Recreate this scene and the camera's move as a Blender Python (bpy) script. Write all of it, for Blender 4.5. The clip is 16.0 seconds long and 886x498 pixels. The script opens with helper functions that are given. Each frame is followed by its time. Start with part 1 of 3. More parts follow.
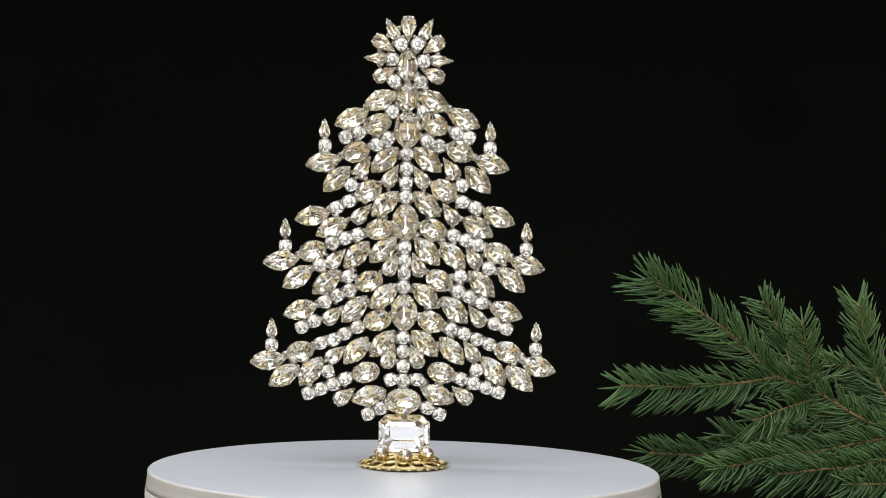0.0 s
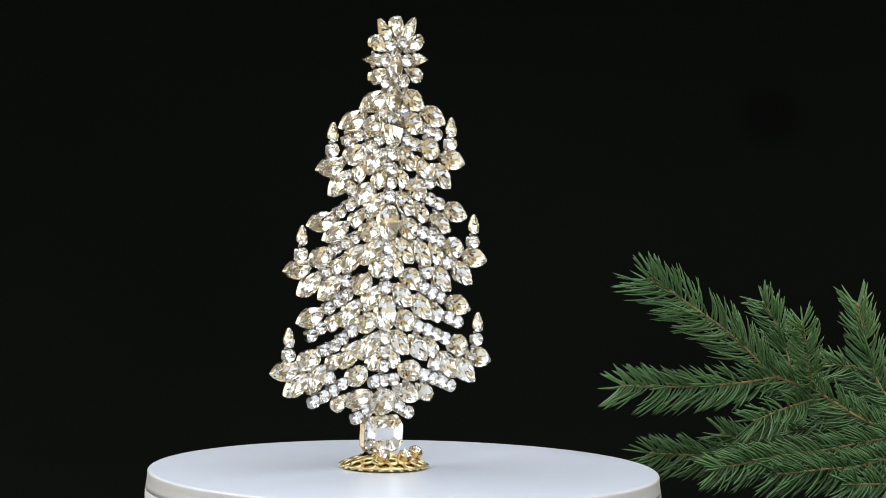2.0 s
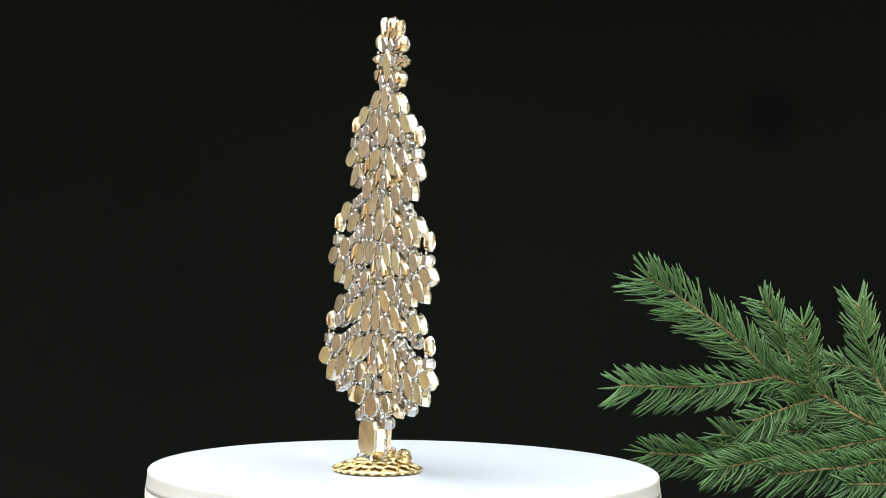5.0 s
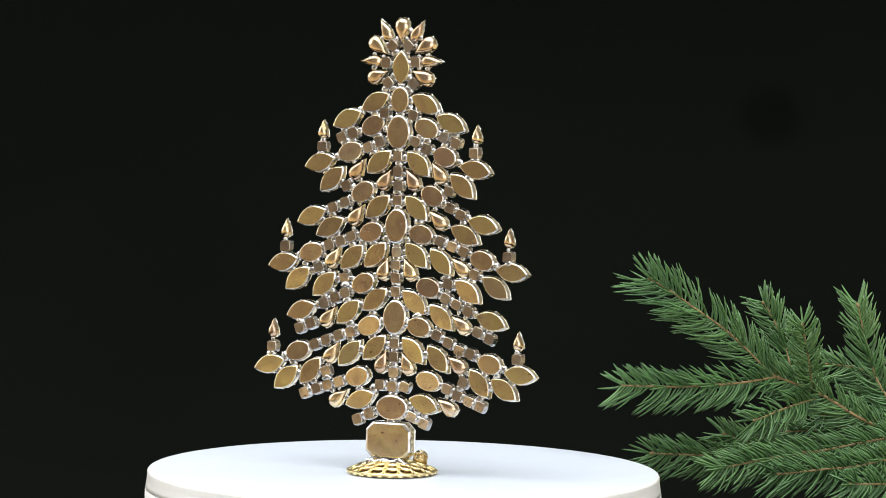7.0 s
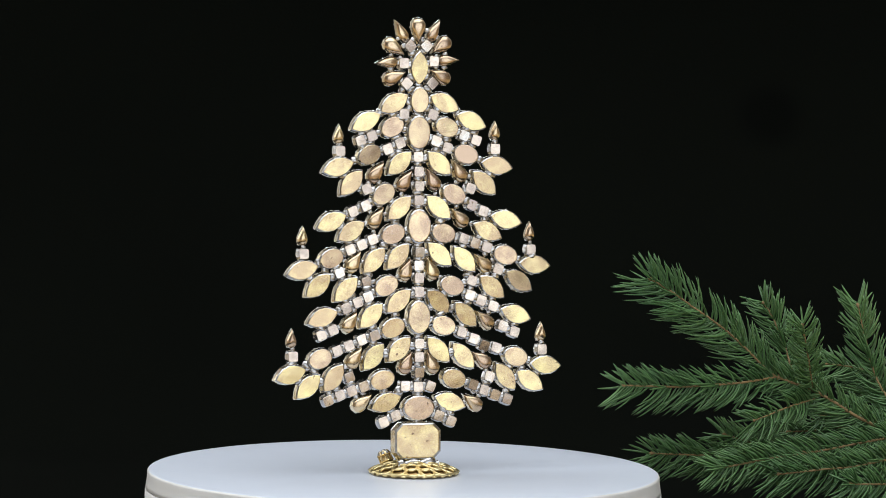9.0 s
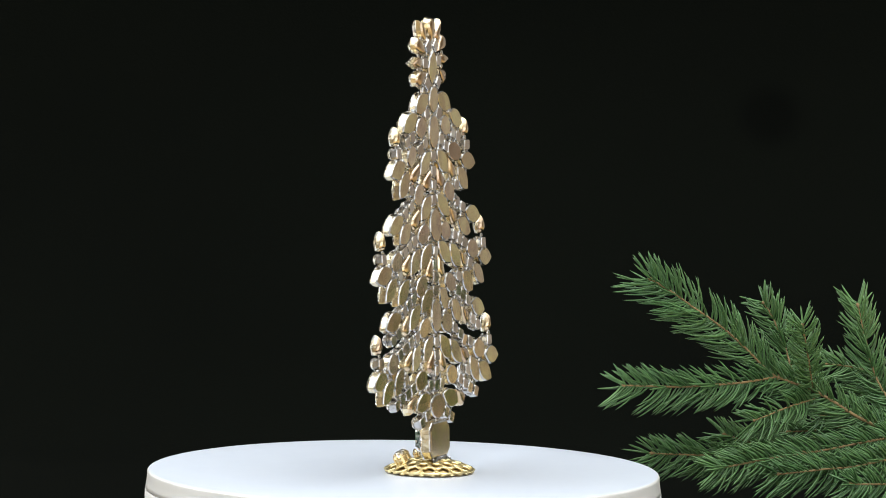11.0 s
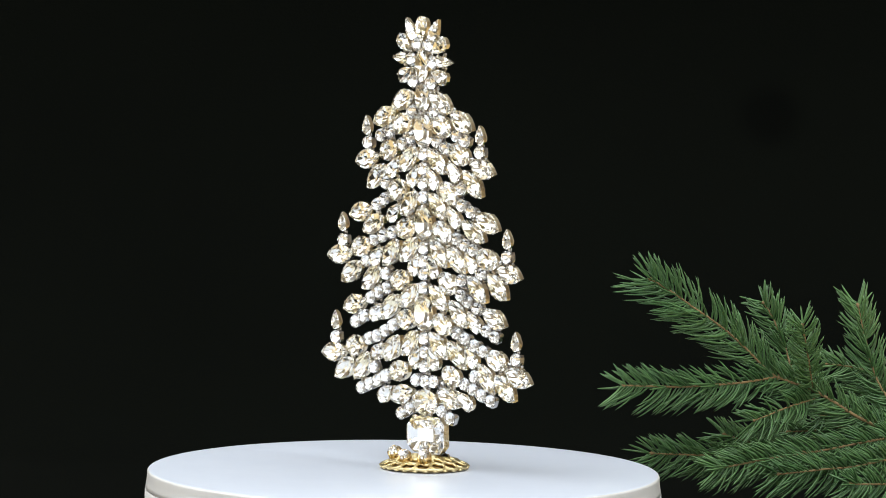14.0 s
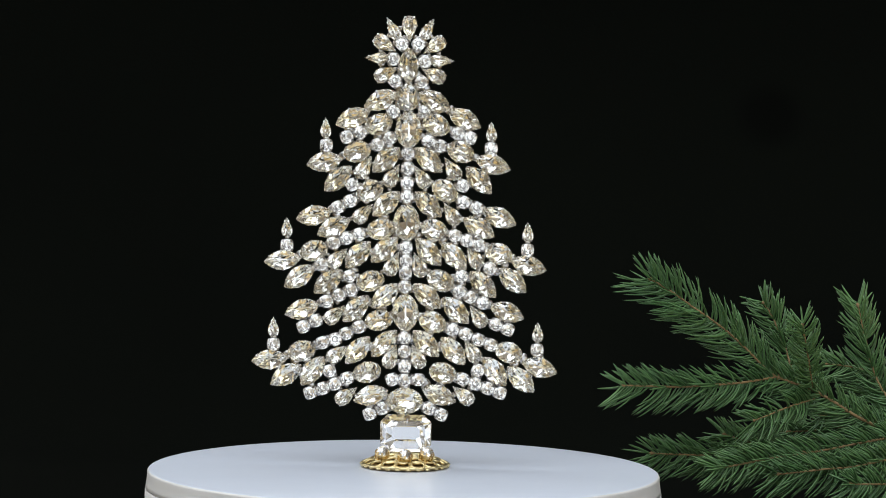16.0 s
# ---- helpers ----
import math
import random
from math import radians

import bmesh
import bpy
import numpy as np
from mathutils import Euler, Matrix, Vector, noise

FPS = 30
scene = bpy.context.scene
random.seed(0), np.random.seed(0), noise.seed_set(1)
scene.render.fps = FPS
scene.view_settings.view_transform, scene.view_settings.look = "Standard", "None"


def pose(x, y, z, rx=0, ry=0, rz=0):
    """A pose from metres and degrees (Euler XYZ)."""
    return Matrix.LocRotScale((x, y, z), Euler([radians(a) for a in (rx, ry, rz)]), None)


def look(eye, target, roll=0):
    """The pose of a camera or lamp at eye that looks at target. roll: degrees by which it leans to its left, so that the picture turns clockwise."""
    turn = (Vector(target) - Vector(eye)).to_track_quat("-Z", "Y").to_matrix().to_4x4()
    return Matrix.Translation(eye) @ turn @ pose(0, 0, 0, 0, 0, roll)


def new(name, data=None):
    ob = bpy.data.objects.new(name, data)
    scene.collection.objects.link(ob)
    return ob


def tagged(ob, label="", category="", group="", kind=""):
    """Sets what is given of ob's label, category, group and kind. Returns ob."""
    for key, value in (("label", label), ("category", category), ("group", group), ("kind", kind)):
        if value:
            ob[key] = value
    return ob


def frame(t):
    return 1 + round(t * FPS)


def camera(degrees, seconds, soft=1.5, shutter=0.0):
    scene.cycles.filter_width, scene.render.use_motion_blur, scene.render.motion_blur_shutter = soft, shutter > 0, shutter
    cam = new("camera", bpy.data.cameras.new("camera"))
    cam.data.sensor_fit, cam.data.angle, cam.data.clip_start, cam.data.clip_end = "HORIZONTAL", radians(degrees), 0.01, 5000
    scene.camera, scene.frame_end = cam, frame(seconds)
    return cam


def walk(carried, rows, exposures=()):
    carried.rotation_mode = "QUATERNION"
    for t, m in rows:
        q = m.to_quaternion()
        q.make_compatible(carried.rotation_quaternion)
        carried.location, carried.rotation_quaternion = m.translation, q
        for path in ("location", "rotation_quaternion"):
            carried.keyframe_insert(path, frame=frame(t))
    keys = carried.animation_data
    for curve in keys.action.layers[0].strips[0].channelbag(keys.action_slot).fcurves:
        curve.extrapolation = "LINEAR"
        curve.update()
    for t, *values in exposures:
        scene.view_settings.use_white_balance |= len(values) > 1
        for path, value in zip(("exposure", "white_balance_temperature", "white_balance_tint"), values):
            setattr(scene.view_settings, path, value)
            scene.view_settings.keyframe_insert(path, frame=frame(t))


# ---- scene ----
# ---- camera: a long lens, standing still ----
cam = camera(8.869, 16.0, soft=0.9)
CAM_POSE = look((0.0, -2.7599, 0.3492), (0.017529, -0.01040, 0.109350), 0.857)
EXPOSURES = [(0.0, 0.75, 6800, 10), (0.6, 0.80, 6650, 10), (1.5, 0.88, 6450, 9), (2.0, 1.06, 6400, 8), (2.5, 1.24, 6400, 7), (3.0, 1.31, 6350, 6), (3.5, 1.54, 6450, 5),
             (4.2, 1.88, 6550, 4), (6.3, 1.72, 6500, 5), (7.0, 1.73, 6500, 6), (7.5, 1.72, 6500, 7), (8.0, 1.18, 6350, 8), (8.5, 0.94, 6350, 8), (9.2, 0.95, 6300, 8),
             (11.3, 1.68, 6500, 5), (12.0, 2.12, 6600, 3), (12.5, 2.28, 6600, 3), (13.0, 1.93, 6500, 4), (14.0, 1.29, 6400, 7), (15.0, 1.10, 6300, 8), (16.0, 0.82, 6250, 8)]
walk(cam, [(0.0, CAM_POSE), (16.0, CAM_POSE)], EXPOSURES)

# cut stones need deep light paths
scene.cycles.max_bounces, scene.cycles.glossy_bounces, scene.cycles.transmission_bounces = 28, 28, 28

# ---- light: a window behind the camera, with added overhead and left fill ----
world = bpy.data.worlds.new("room_air")
scene.world = world
world.use_nodes = True
world.node_tree.nodes["Background"].inputs[0].default_value = (0.9, 0.95, 1.0, 1)
world.node_tree.nodes["Background"].inputs[1].default_value = 0.02


def area_lamp(name, eye, target, sx, sy, watts, colour):
    data = bpy.data.lights.new(name, "AREA")
    data.shape, data.size, data.size_y = "RECTANGLE", sx, sy
    data.energy, data.color = watts, colour
    ob = new(name, data)
    ob.matrix_world = look(eye, target)
    return ob


area_lamp("window_daylight", (1.85, -3.28, 0.55), (1.85, 0, 0.55), 4.2, 2.4, 31, (0.93, 0.96, 1.0))
# unseen panel added overhead to brighten the plate and the stones
area_lamp("overhead_fill", (-0.1, -0.4, 1.7), (-0.1, -0.3, 0), 3.0, 2.1, 30, (0.90, 0.95, 1.0))
# unseen fill added on the left, brightens stones turned that way
area_lamp("left_fill", (-2.3, 0.4, 0.85), (0, 0, 0.2), 1.5, 1.7, 10, (0.95, 0.97, 1.0))


# ---- materials ----
def material(name, colour=(0.5, 0.5, 0.5), rough=0.5, metal=0.0, ior=1.5, coat=0.0):
    m = bpy.data.materials.new(name)
    m.use_nodes = True
    b = m.node_tree.nodes["Principled BSDF"]
    b.inputs["Base Color"].default_value = (*colour, 1)
    b.inputs["Roughness"].default_value = rough
    b.inputs["Metallic"].default_value = metal
    b.inputs["IOR"].default_value = ior
    b.inputs["Coat Weight"].default_value = coat
    return m, m.node_tree, b


def add(tree, kind, **values):
    n = tree.nodes.new(kind)
    for key, value in values.items():
        n.inputs[key.replace("_", " ")].default_value = value
    return n


def own_place(tree, source="Object"):
    """Texture coordinates, shifted for each object so that no two carry the same marks."""
    co = add(tree, "ShaderNodeTexCoord")
    info = add(tree, "ShaderNodeObjectInfo")
    shift = add(tree, "ShaderNodeVectorMath")
    shift.operation = "MULTIPLY_ADD"
    shift.inputs[1].default_value = (0.91, 1.37, 0.53)
    tree.links.new(info.outputs["Random"], shift.inputs[0])
    tree.links.new(co.outputs[source], shift.inputs[2])
    return shift.outputs[0]


def mottle(tree, b, low, high, scale, detail=6, second=0.0, second_scale=10, rand=0.0, source="Object"):
    """Base colour that wanders between two tones at two scales, with a shift for each object."""
    n1 = add(tree, "ShaderNodeTexNoise", Scale=scale, Detail=detail)
    n2 = add(tree, "ShaderNodeTexNoise", Scale=scale * second_scale, Detail=4)
    place = own_place(tree, source)
    tree.links.new(place, n1.inputs["Vector"])
    tree.links.new(place, n2.inputs["Vector"])
    mix = add(tree, "ShaderNodeMath")
    mix.operation = "MULTIPLY_ADD"
    mix.inputs[1].default_value = second
    tree.links.new(n2.outputs["Fac"], mix.inputs[0])
    tree.links.new(n1.outputs["Fac"], mix.inputs[2])
    last = mix
    if rand:
        info = add(tree, "ShaderNodeObjectInfo")
        r = add(tree, "ShaderNodeMath")
        r.operation = "MULTIPLY_ADD"
        r.inputs[1].default_value = rand
        tree.links.new(info.outputs["Random"], r.inputs[0])
        tree.links.new(mix.outputs[0], r.inputs[2])
        last = r
    ramp = add(tree, "ShaderNodeValToRGB")
    ramp.color_ramp.elements[0].position = 0.3 + 0.5 * second * 0.5
    ramp.color_ramp.elements[1].position = 0.7 + 0.5 * second + rand
    ramp.color_ramp.elements[0].color = (*low, 1)
    ramp.color_ramp.elements[1].color = (*high, 1)
    tree.links.new(last.outputs[0], ramp.inputs[0])
    tree.links.new(ramp.outputs[0], b.inputs["Base Color"])
    return n1, n2, ramp


def relief(tree, b, node, strength, distance):
    bump = add(tree, "ShaderNodeBump", Strength=strength, Distance=distance)
    tree.links.new(node.outputs["Fac"], bump.inputs["Height"])
    tree.links.new(bump.outputs[0], b.inputs["Normal"])


def rough_map(tree, b, node, low, high):
    r = add(tree, "ShaderNodeMapRange")
    r.inputs["To Min"].default_value, r.inputs["To Max"].default_value = low, high
    tree.links.new(node.outputs["Fac"], r.inputs["Value"])
    tree.links.new(r.outputs[0], b.inputs["Roughness"])


GLASS, tree, b = material("crystal_glass", (1, 1, 1), 0.0, 0, 1.52)
b.inputs["Transmission Weight"].default_value = 1.0

FOIL, tree, b = material("foil_backing", (0.93, 0.92, 0.90), 0.035, 1.0)
mottle(tree, b, (0.95, 0.95, 0.94), (0.945, 0.935, 0.90), 260, 3, 0.3, 6, 0.3)

YELLOW_FLECK, tree, b = material("yellow_fleck_backing", (0.93, 0.85, 0.60), 0.035, 1.0)
mottle(tree, b, (0.945, 0.89, 0.70), (0.93, 0.85, 0.62), 260, 3, 0.3, 6, 0.3)

SILVER_FOIL, tree, b = material("silver_foil_backing", (0.97, 0.97, 0.97), 0.03, 1.0)
mottle(tree, b, (0.98, 0.98, 0.98), (0.965, 0.96, 0.945), 260, 3, 0.3, 6, 0.3)

GOLD, tree, b = material("gold_plating", (0.83, 0.58, 0.25), 0.22, 1.0)
n1, n2, ramp = mottle(tree, b, (0.84, 0.74, 0.50), (0.66, 0.57, 0.42), 300, 5, 0.4, 5, 0.2)
rough_map(tree, b, n1, 0.14, 0.34)
relief(tree, b, n1, 0.35, 0.0012)

GILT, tree, b = material("deep_gilt_plating", (0.80, 0.55, 0.24), 0.26, 1.0)
mottle(tree, b, (0.80, 0.64, 0.36), (0.60, 0.45, 0.22), 300, 5, 0.4, 5, 0.2)



def brass(name, bright, middle, dull, smooth=0.17, worn=0.32):
    """Worn plated metal: cloudy tarnish, dark specks and a hand-stamped, slightly wavy surface."""
    m, tree, b = material(name, middle, 0.2, 1.0)
    n1, n2, ramp = mottle(tree, b, bright, dull, 150, 5, 0.35, 5, 0.35)
    ramp.color_ramp.elements[0].position, ramp.color_ramp.elements[1].position = 0.46, 1.04
    ramp.color_ramp.elements.new(0.72).color = (*middle, 1)
    speck = add(tree, "ShaderNodeTexNoise", Scale=520, Detail=2)
    tree.links.new(own_place(tree), speck.inputs["Vector"])
    edge = add(tree, "ShaderNodeMapRange")
    edge.inputs["From Min"].default_value, edge.inputs["From Max"].default_value = 0.69, 0.76
    tree.links.new(speck.outputs["Fac"], edge.inputs["Value"])
    mix = tree.nodes.new("ShaderNodeMix")
    mix.data_type = "RGBA"
    for socket in mix.inputs:
        if socket.name == "B" and socket.type == "RGBA":
            socket.default_value = (0.20, 0.13, 0.085, 1)
        if socket.name == "A" and socket.type == "RGBA":
            tree.links.new(ramp.outputs[0], socket)
    tree.links.new(edge.outputs[0], mix.inputs["Factor"])
    for socket in mix.outputs:
        if socket.type == "RGBA":
            tree.links.new(socket, b.inputs["Base Color"])
    rough_map(tree, b, n1, smooth, worn)
    wave = add(tree, "ShaderNodeTexNoise", Scale=75, Detail=1)
    tree.links.new(own_place(tree), wave.inputs["Vector"])
    relief(tree, b, wave, 0.17, 0.002)
    return m


BRASS = brass("yellow_brass_back", (0.79, 0.69, 0.35), (0.69, 0.57, 0.32), (0.53, 0.40, 0.25))
TINNED = brass("tinned_brass_back", (0.70, 0.68, 0.64), (0.62, 0.53, 0.44), (0.44, 0.37, 0.32), 0.12, 0.28)
COPPER = brass("pinkish_brass_back", (0.75, 0.63, 0.38), (0.66, 0.52, 0.34), (0.49, 0.36, 0.26))

SOLDER, tree, b = material("tin_solder", (0.62, 0.62, 0.63), 0.3, 1.0)
n1, n2, ramp = mottle(tree, b, (0.64, 0.64, 0.65), (0.33, 0.31, 0.29), 260, 6, 0.4)
rough_map(tree, b, n1, 0.12, 0.34)
relief(tree, b, n1, 0.35, 0.0006)

# shade in the foot's holes, put into a darker brass colour
HOLE_SHADE, tree, b = material("hole_shade_brass", (0.16, 0.10, 0.04), 0.4, 1.0)
mottle(tree, b, (0.46, 0.34, 0.17), (0.30, 0.21, 0.10), 200)

FILIGREE, tree, b = material("gilt_filigree", (0.86, 0.62, 0.24), 0.33, 1.0)
n1, n2, ramp = mottle(tree, b, (0.91, 0.80, 0.48), (0.72, 0.57, 0.27), 190, 5, 0.3)
relief(tree, b, n2, 0.2, 0.0004)

PLASTIC, tree, b = material("white_plastic", (0.8, 0.8, 0.8), 0.32, 0, 1.46)
n1, n2, ramp = mottle(tree, b, (0.61, 0.637, 0.705), (0.585, 0.61, 0.68), 18, 6, 0.4, 12)
rough_map(tree, b, n1, 0.26, 0.38)
relief(tree, b, n2, 0.05, 0.0002)

CREAM, tree, b = material("cream_plastic", (0.8, 0.78, 0.75), 0.4, 0, 1.46)
n1, n2, ramp = mottle(tree, b, (0.70, 0.68, 0.655), (0.66, 0.64, 0.615), 18, 6, 0.4, 12)

CLOTH, tree, b = material("black_cloth", (0.006, 0.006, 0.006), 0.9)
n1, n2, ramp = mottle(tree, b, (0.00095, 0.0012, 0.00075), (0.00185, 0.0023, 0.00145), 3, 8, 0.3, 200)
b.inputs["Specular IOR Level"].default_value = 0.03
# a round, darker patch on the hanging part
co = add(tree, "ShaderNodeTexCoord")
away = add(tree, "ShaderNodeVectorMath")
away.operation = "DISTANCE"
away.inputs[1].default_value = (0.213, 0.594, 0.139)
round_patch = add(tree, "ShaderNodeMapRange")
for key, value in (("From Min", 0.012), ("From Max", 0.024), ("To Min", 0.55), ("To Max", 1.0)):
    round_patch.inputs[key].default_value = value
dim = add(tree, "ShaderNodeHueSaturation")
tree.links.new(co.outputs["Object"], away.inputs[0])
tree.links.new(away.outputs["Value"], round_patch.inputs["Value"])
tree.links.new(round_patch.outputs[0], dim.inputs["Value"])
tree.links.new(ramp.outputs[0], dim.inputs["Color"])
tree.links.new(dim.outputs[0], b.inputs["Base Color"])
relief(tree, b, n2, 0.3, 0.001)

NEEDLE, tree, b = material("spruce_needle", (0.06, 0.14, 0.05), 0.42)
n1, n2, ramp = mottle(tree, b, (0.038, 0.096, 0.029), (0.095, 0.180, 0.061), 22, 4, 0.25, 8)
geo = add(tree, "ShaderNodeNewGeometry")
hue = add(tree, "ShaderNodeHueSaturation")
mr = add(tree, "ShaderNodeMapRange")
mr.inputs["To Min"].default_value, mr.inputs["To Max"].default_value = 0.76, 1.28
tree.links.new(geo.outputs["Random Per Island"], mr.inputs["Value"])
tree.links.new(mr.outputs[0], hue.inputs["Value"])
tree.links.new(ramp.outputs[0], hue.inputs["Color"])
tree.links.new(hue.outputs[0], b.inputs["Base Color"])
b.inputs["Specular IOR Level"].default_value = 0.5

BARK, tree, b = material("spruce_bark", (0.2, 0.1, 0.04), 0.75)
n1, n2, ramp = mottle(tree, b, (0.32, 0.205, 0.085), (0.17, 0.11, 0.048), 130, 6, 0.4)
relief(tree, b, n1, 0.6, 0.001)

WALL, tree, b = material("white_wall_paint", (0.78, 0.78, 0.77), 0.8)
mottle(tree, b, (0.62, 0.61, 0.60), (0.57, 0.56, 0.55), 2, 6, 0.2)
# tan of the unseen side walls, chosen to dim what the cups reflect
TAN_WALL, tree, b = material("tan_wall_paint", (0.3, 0.24, 0.17), 0.8)
mottle(tree, b, (0.42, 0.34, 0.245), (0.36, 0.29, 0.205), 2, 6, 0.2)
# bare oak is out of view, added for warm glints in the stones
WOOD, tree, b = material("oak_boards", (0.35, 0.2, 0.1), 0.45)
mottle(tree, b, (0.60, 0.45, 0.24), (0.50, 0.36, 0.18), 4, 8, 0.3)
FRAME, tree, b = material("white_window_paint", (0.8, 0.8, 0.79), 0.4)


# ---- mesh helpers ----
def mesh_of(name, bm, *mats):
    bmesh.ops.recalc_face_normals(bm, faces=bm.faces)
    me = bpy.data.meshes.new(name)
    bm.to_mesh(me)
    bm.free()
    for m in mats:
        me.materials.append(m)
    return me


def put(name, me, parent=None, m=None, label=""):
    ob = new(name, me)
    if parent:
        ob.parent = parent
    if m is not None:
        ob.matrix_basis = m
    return tagged(ob, label)


def part(name, bm, mat, parent, label="", m=None):
    return put(name, mesh_of(name, bm, mat), parent, m, label)


def box(bm, x0, x1, y0, y1, z0, z1, bevel=0.0):
    r = bmesh.ops.create_cube(bm, size=1, matrix=Matrix.Translation(((x0 + x1) / 2, (y0 + y1) / 2, (z0 + z1) / 2))
                              @ Matrix.Diagonal((x1 - x0, y1 - y0, z1 - z0, 1)))
    if bevel:
        edges = list({e for v in r["verts"] for e in v.link_edges})
        bmesh.ops.bevel(bm, geom=edges, offset=bevel, segments=2, affect="EDGES", profile=0.5)


def lathe(bm, profile, n=128, smooth=True):
    """A body of revolution about z from (radius, height) pairs; a zero radius closes it."""
    rings = []
    for r, z in profile:
        if r < 1e-7:
            rings.append([bm.verts.new((0, 0, z))])
        else:
            rings.append([bm.verts.new((r * math.cos(2 * math.pi * i / n), r * math.sin(2 * math.pi * i / n), z)) for i in range(n)])
    for a, c in zip(rings, rings[1:]):
        for i in range(n):
            j = (i + 1) % n
            vs = [a[i % len(a)], a[j % len(a)], c[j % len(c)], c[i % len(c)]]
            f = bm.faces.new(list(dict.fromkeys(vs)))
            f.smooth = smooth


def tube(bm, pts, radii, n=6):
    """A tapered tube along points."""
    rings = []
    for i, p in enumerate(pts):
        d = (pts[min(i + 1, len(pts) - 1)] - pts[max(i - 1, 0)]).normalized()
        a = d.cross(Vector((0.13, 0.98, 0.2))).normalized()
        c = d.cross(a)
        rings.append([bm.verts.new(p + radii[i] * (a * math.cos(2 * math.pi * k / n) + c * math.sin(2 * math.pi * k / n))) for k in range(n)])
    for a, c in zip(rings, rings[1:]):
        for k in range(n):
            bm.faces.new((a[k], a[(k + 1) % n], c[(k + 1) % n], c[k])).smooth = True
    bm.faces.new(rings[0])
    bm.faces.new(rings[-1])


# ---- the setting: table and backdrop, in an unseen room added for reflections ----
def slab(name, x0, x1, y0, y1, z0, z1, mat, label, category=""):
    bm = bmesh.new()
    box(bm, x0, x1, y0, y1, z0, z1)
    return tagged(put(name, mesh_of(name, bm, mat)), label, category, kind="structure")


TABLE_Z = -0.042


def build_cloth():
    """Black cloth over the table that sweeps up into the backdrop."""
    bm = bmesh.new()
    prof = [(-0.26, TABLE_Z)] + [(0.32 + 0.30 * math.sin(a), TABLE_Z + 0.30 * (1 - math.cos(a))) for a in np.linspace(0, math.pi / 2, 14)] + [(0.62, 1.5)]
    xs = np.linspace(-0.36, 0.32, 25)
    front = [[bm.verts.new((x, y + 0.006 * math.sin(5 * x + 2 * z), z)) for x in xs] for y, z in prof]
    for a, c in zip(front, front[1:]):
        for i in range(len(xs) - 1):
            bm.faces.new((a[i], a[i + 1], c[i + 1], c[i])).smooth = True
    ob = put("backdrop", mesh_of("backdrop", bm, CLOTH))
    s = ob.modifiers.new("thickness", "SOLIDIFY")
    s.thickness, s.offset = 0.003, -1
    tagged(ob, "narrow plain black cloth swept up behind the turntable", "backdrop", kind="structure")


build_cloth()


def build_table():
    t = tagged(new("table"), "oak table with black cloth over its middle", "table")
    t.matrix_basis = pose(0, 0, -0.80)
    bm = bmesh.new()
    box(bm, -1.45, 1.45, -0.6, 0.6, 0.80 + TABLE_Z - 0.035, 0.80 + TABLE_Z - 0.004, 0.004)
    part("tabletop", bm, WOOD, t)
    for x in (-1.36, 1.36):
        for y in (-0.52, 0.52):
            bm = bmesh.new()
            box(bm, x - 0.035, x + 0.035, y - 0.035, y + 0.035, 0, 0.80 + TABLE_Z - 0.035, 0.004)
            part("leg", bm, WOOD, t)


build_table()
# unseen room shell, added for bounce light and for what the metal reflects
slab("floor", -3.1, 4.6, -3.5, 2.1, -0.85, -0.80, WOOD, "oak board floor of the room", "floor")
slab("ceiling", -3.1, 4.6, -3.5, 2.1, 1.9, 1.95, WALL, "plain painted ceiling of the room", "ceiling")
slab("wall_north", -3.1, 4.6, 2.0, 2.1, -0.8, 1.9, WALL, "plain white painted wall", "wall")
slab("wall_west", -3.1, -3.0, -3.4, 2.0, -0.8, 1.9, TAN_WALL, "plain tan painted wall", "wall")
slab("wall_east", 4.5, 4.6, -3.4, 2.0, -0.8, 1.9, TAN_WALL, "plain tan painted wall", "wall")


def build_window_wall():
    bm = bmesh.new()
    for x0, x1, z0, z1 in ((-3.1, -0.4, -0.8, 1.9), (4.0, 4.6, -0.8, 1.9), (-0.4, 4.0, -0.8, -0.7), (-0.4, 4.0, 1.8, 1.9)):
        box(bm, x0, x1, -3.5, -3.4, z0, z1)
    tagged(put("wall_south", mesh_of("wall_south", bm, WALL)), "white wall with a wide window opening", "wall", kind="structure")
    win = tagged(new("window_1"), "wide white window that lets in daylight", "window", kind="structure")
    win.matrix_basis = pose(1.8, -3.45, 0.55)
    bm = bmesh.new()
    for x0, x1, z0, z1 in ((-2.2, -2.15, -1.25, 1.25), (2.15, 2.2, -1.25, 1.25), (-2.15, 2.15, -1.25, -1.2), (-2.15, 2.15, 1.2, 1.25)):
        box(bm, x0, x1, -0.04, 0.06, z0, z1, 0.004)
    part("window_frame", bm, FRAME, win)


build_window_wall()


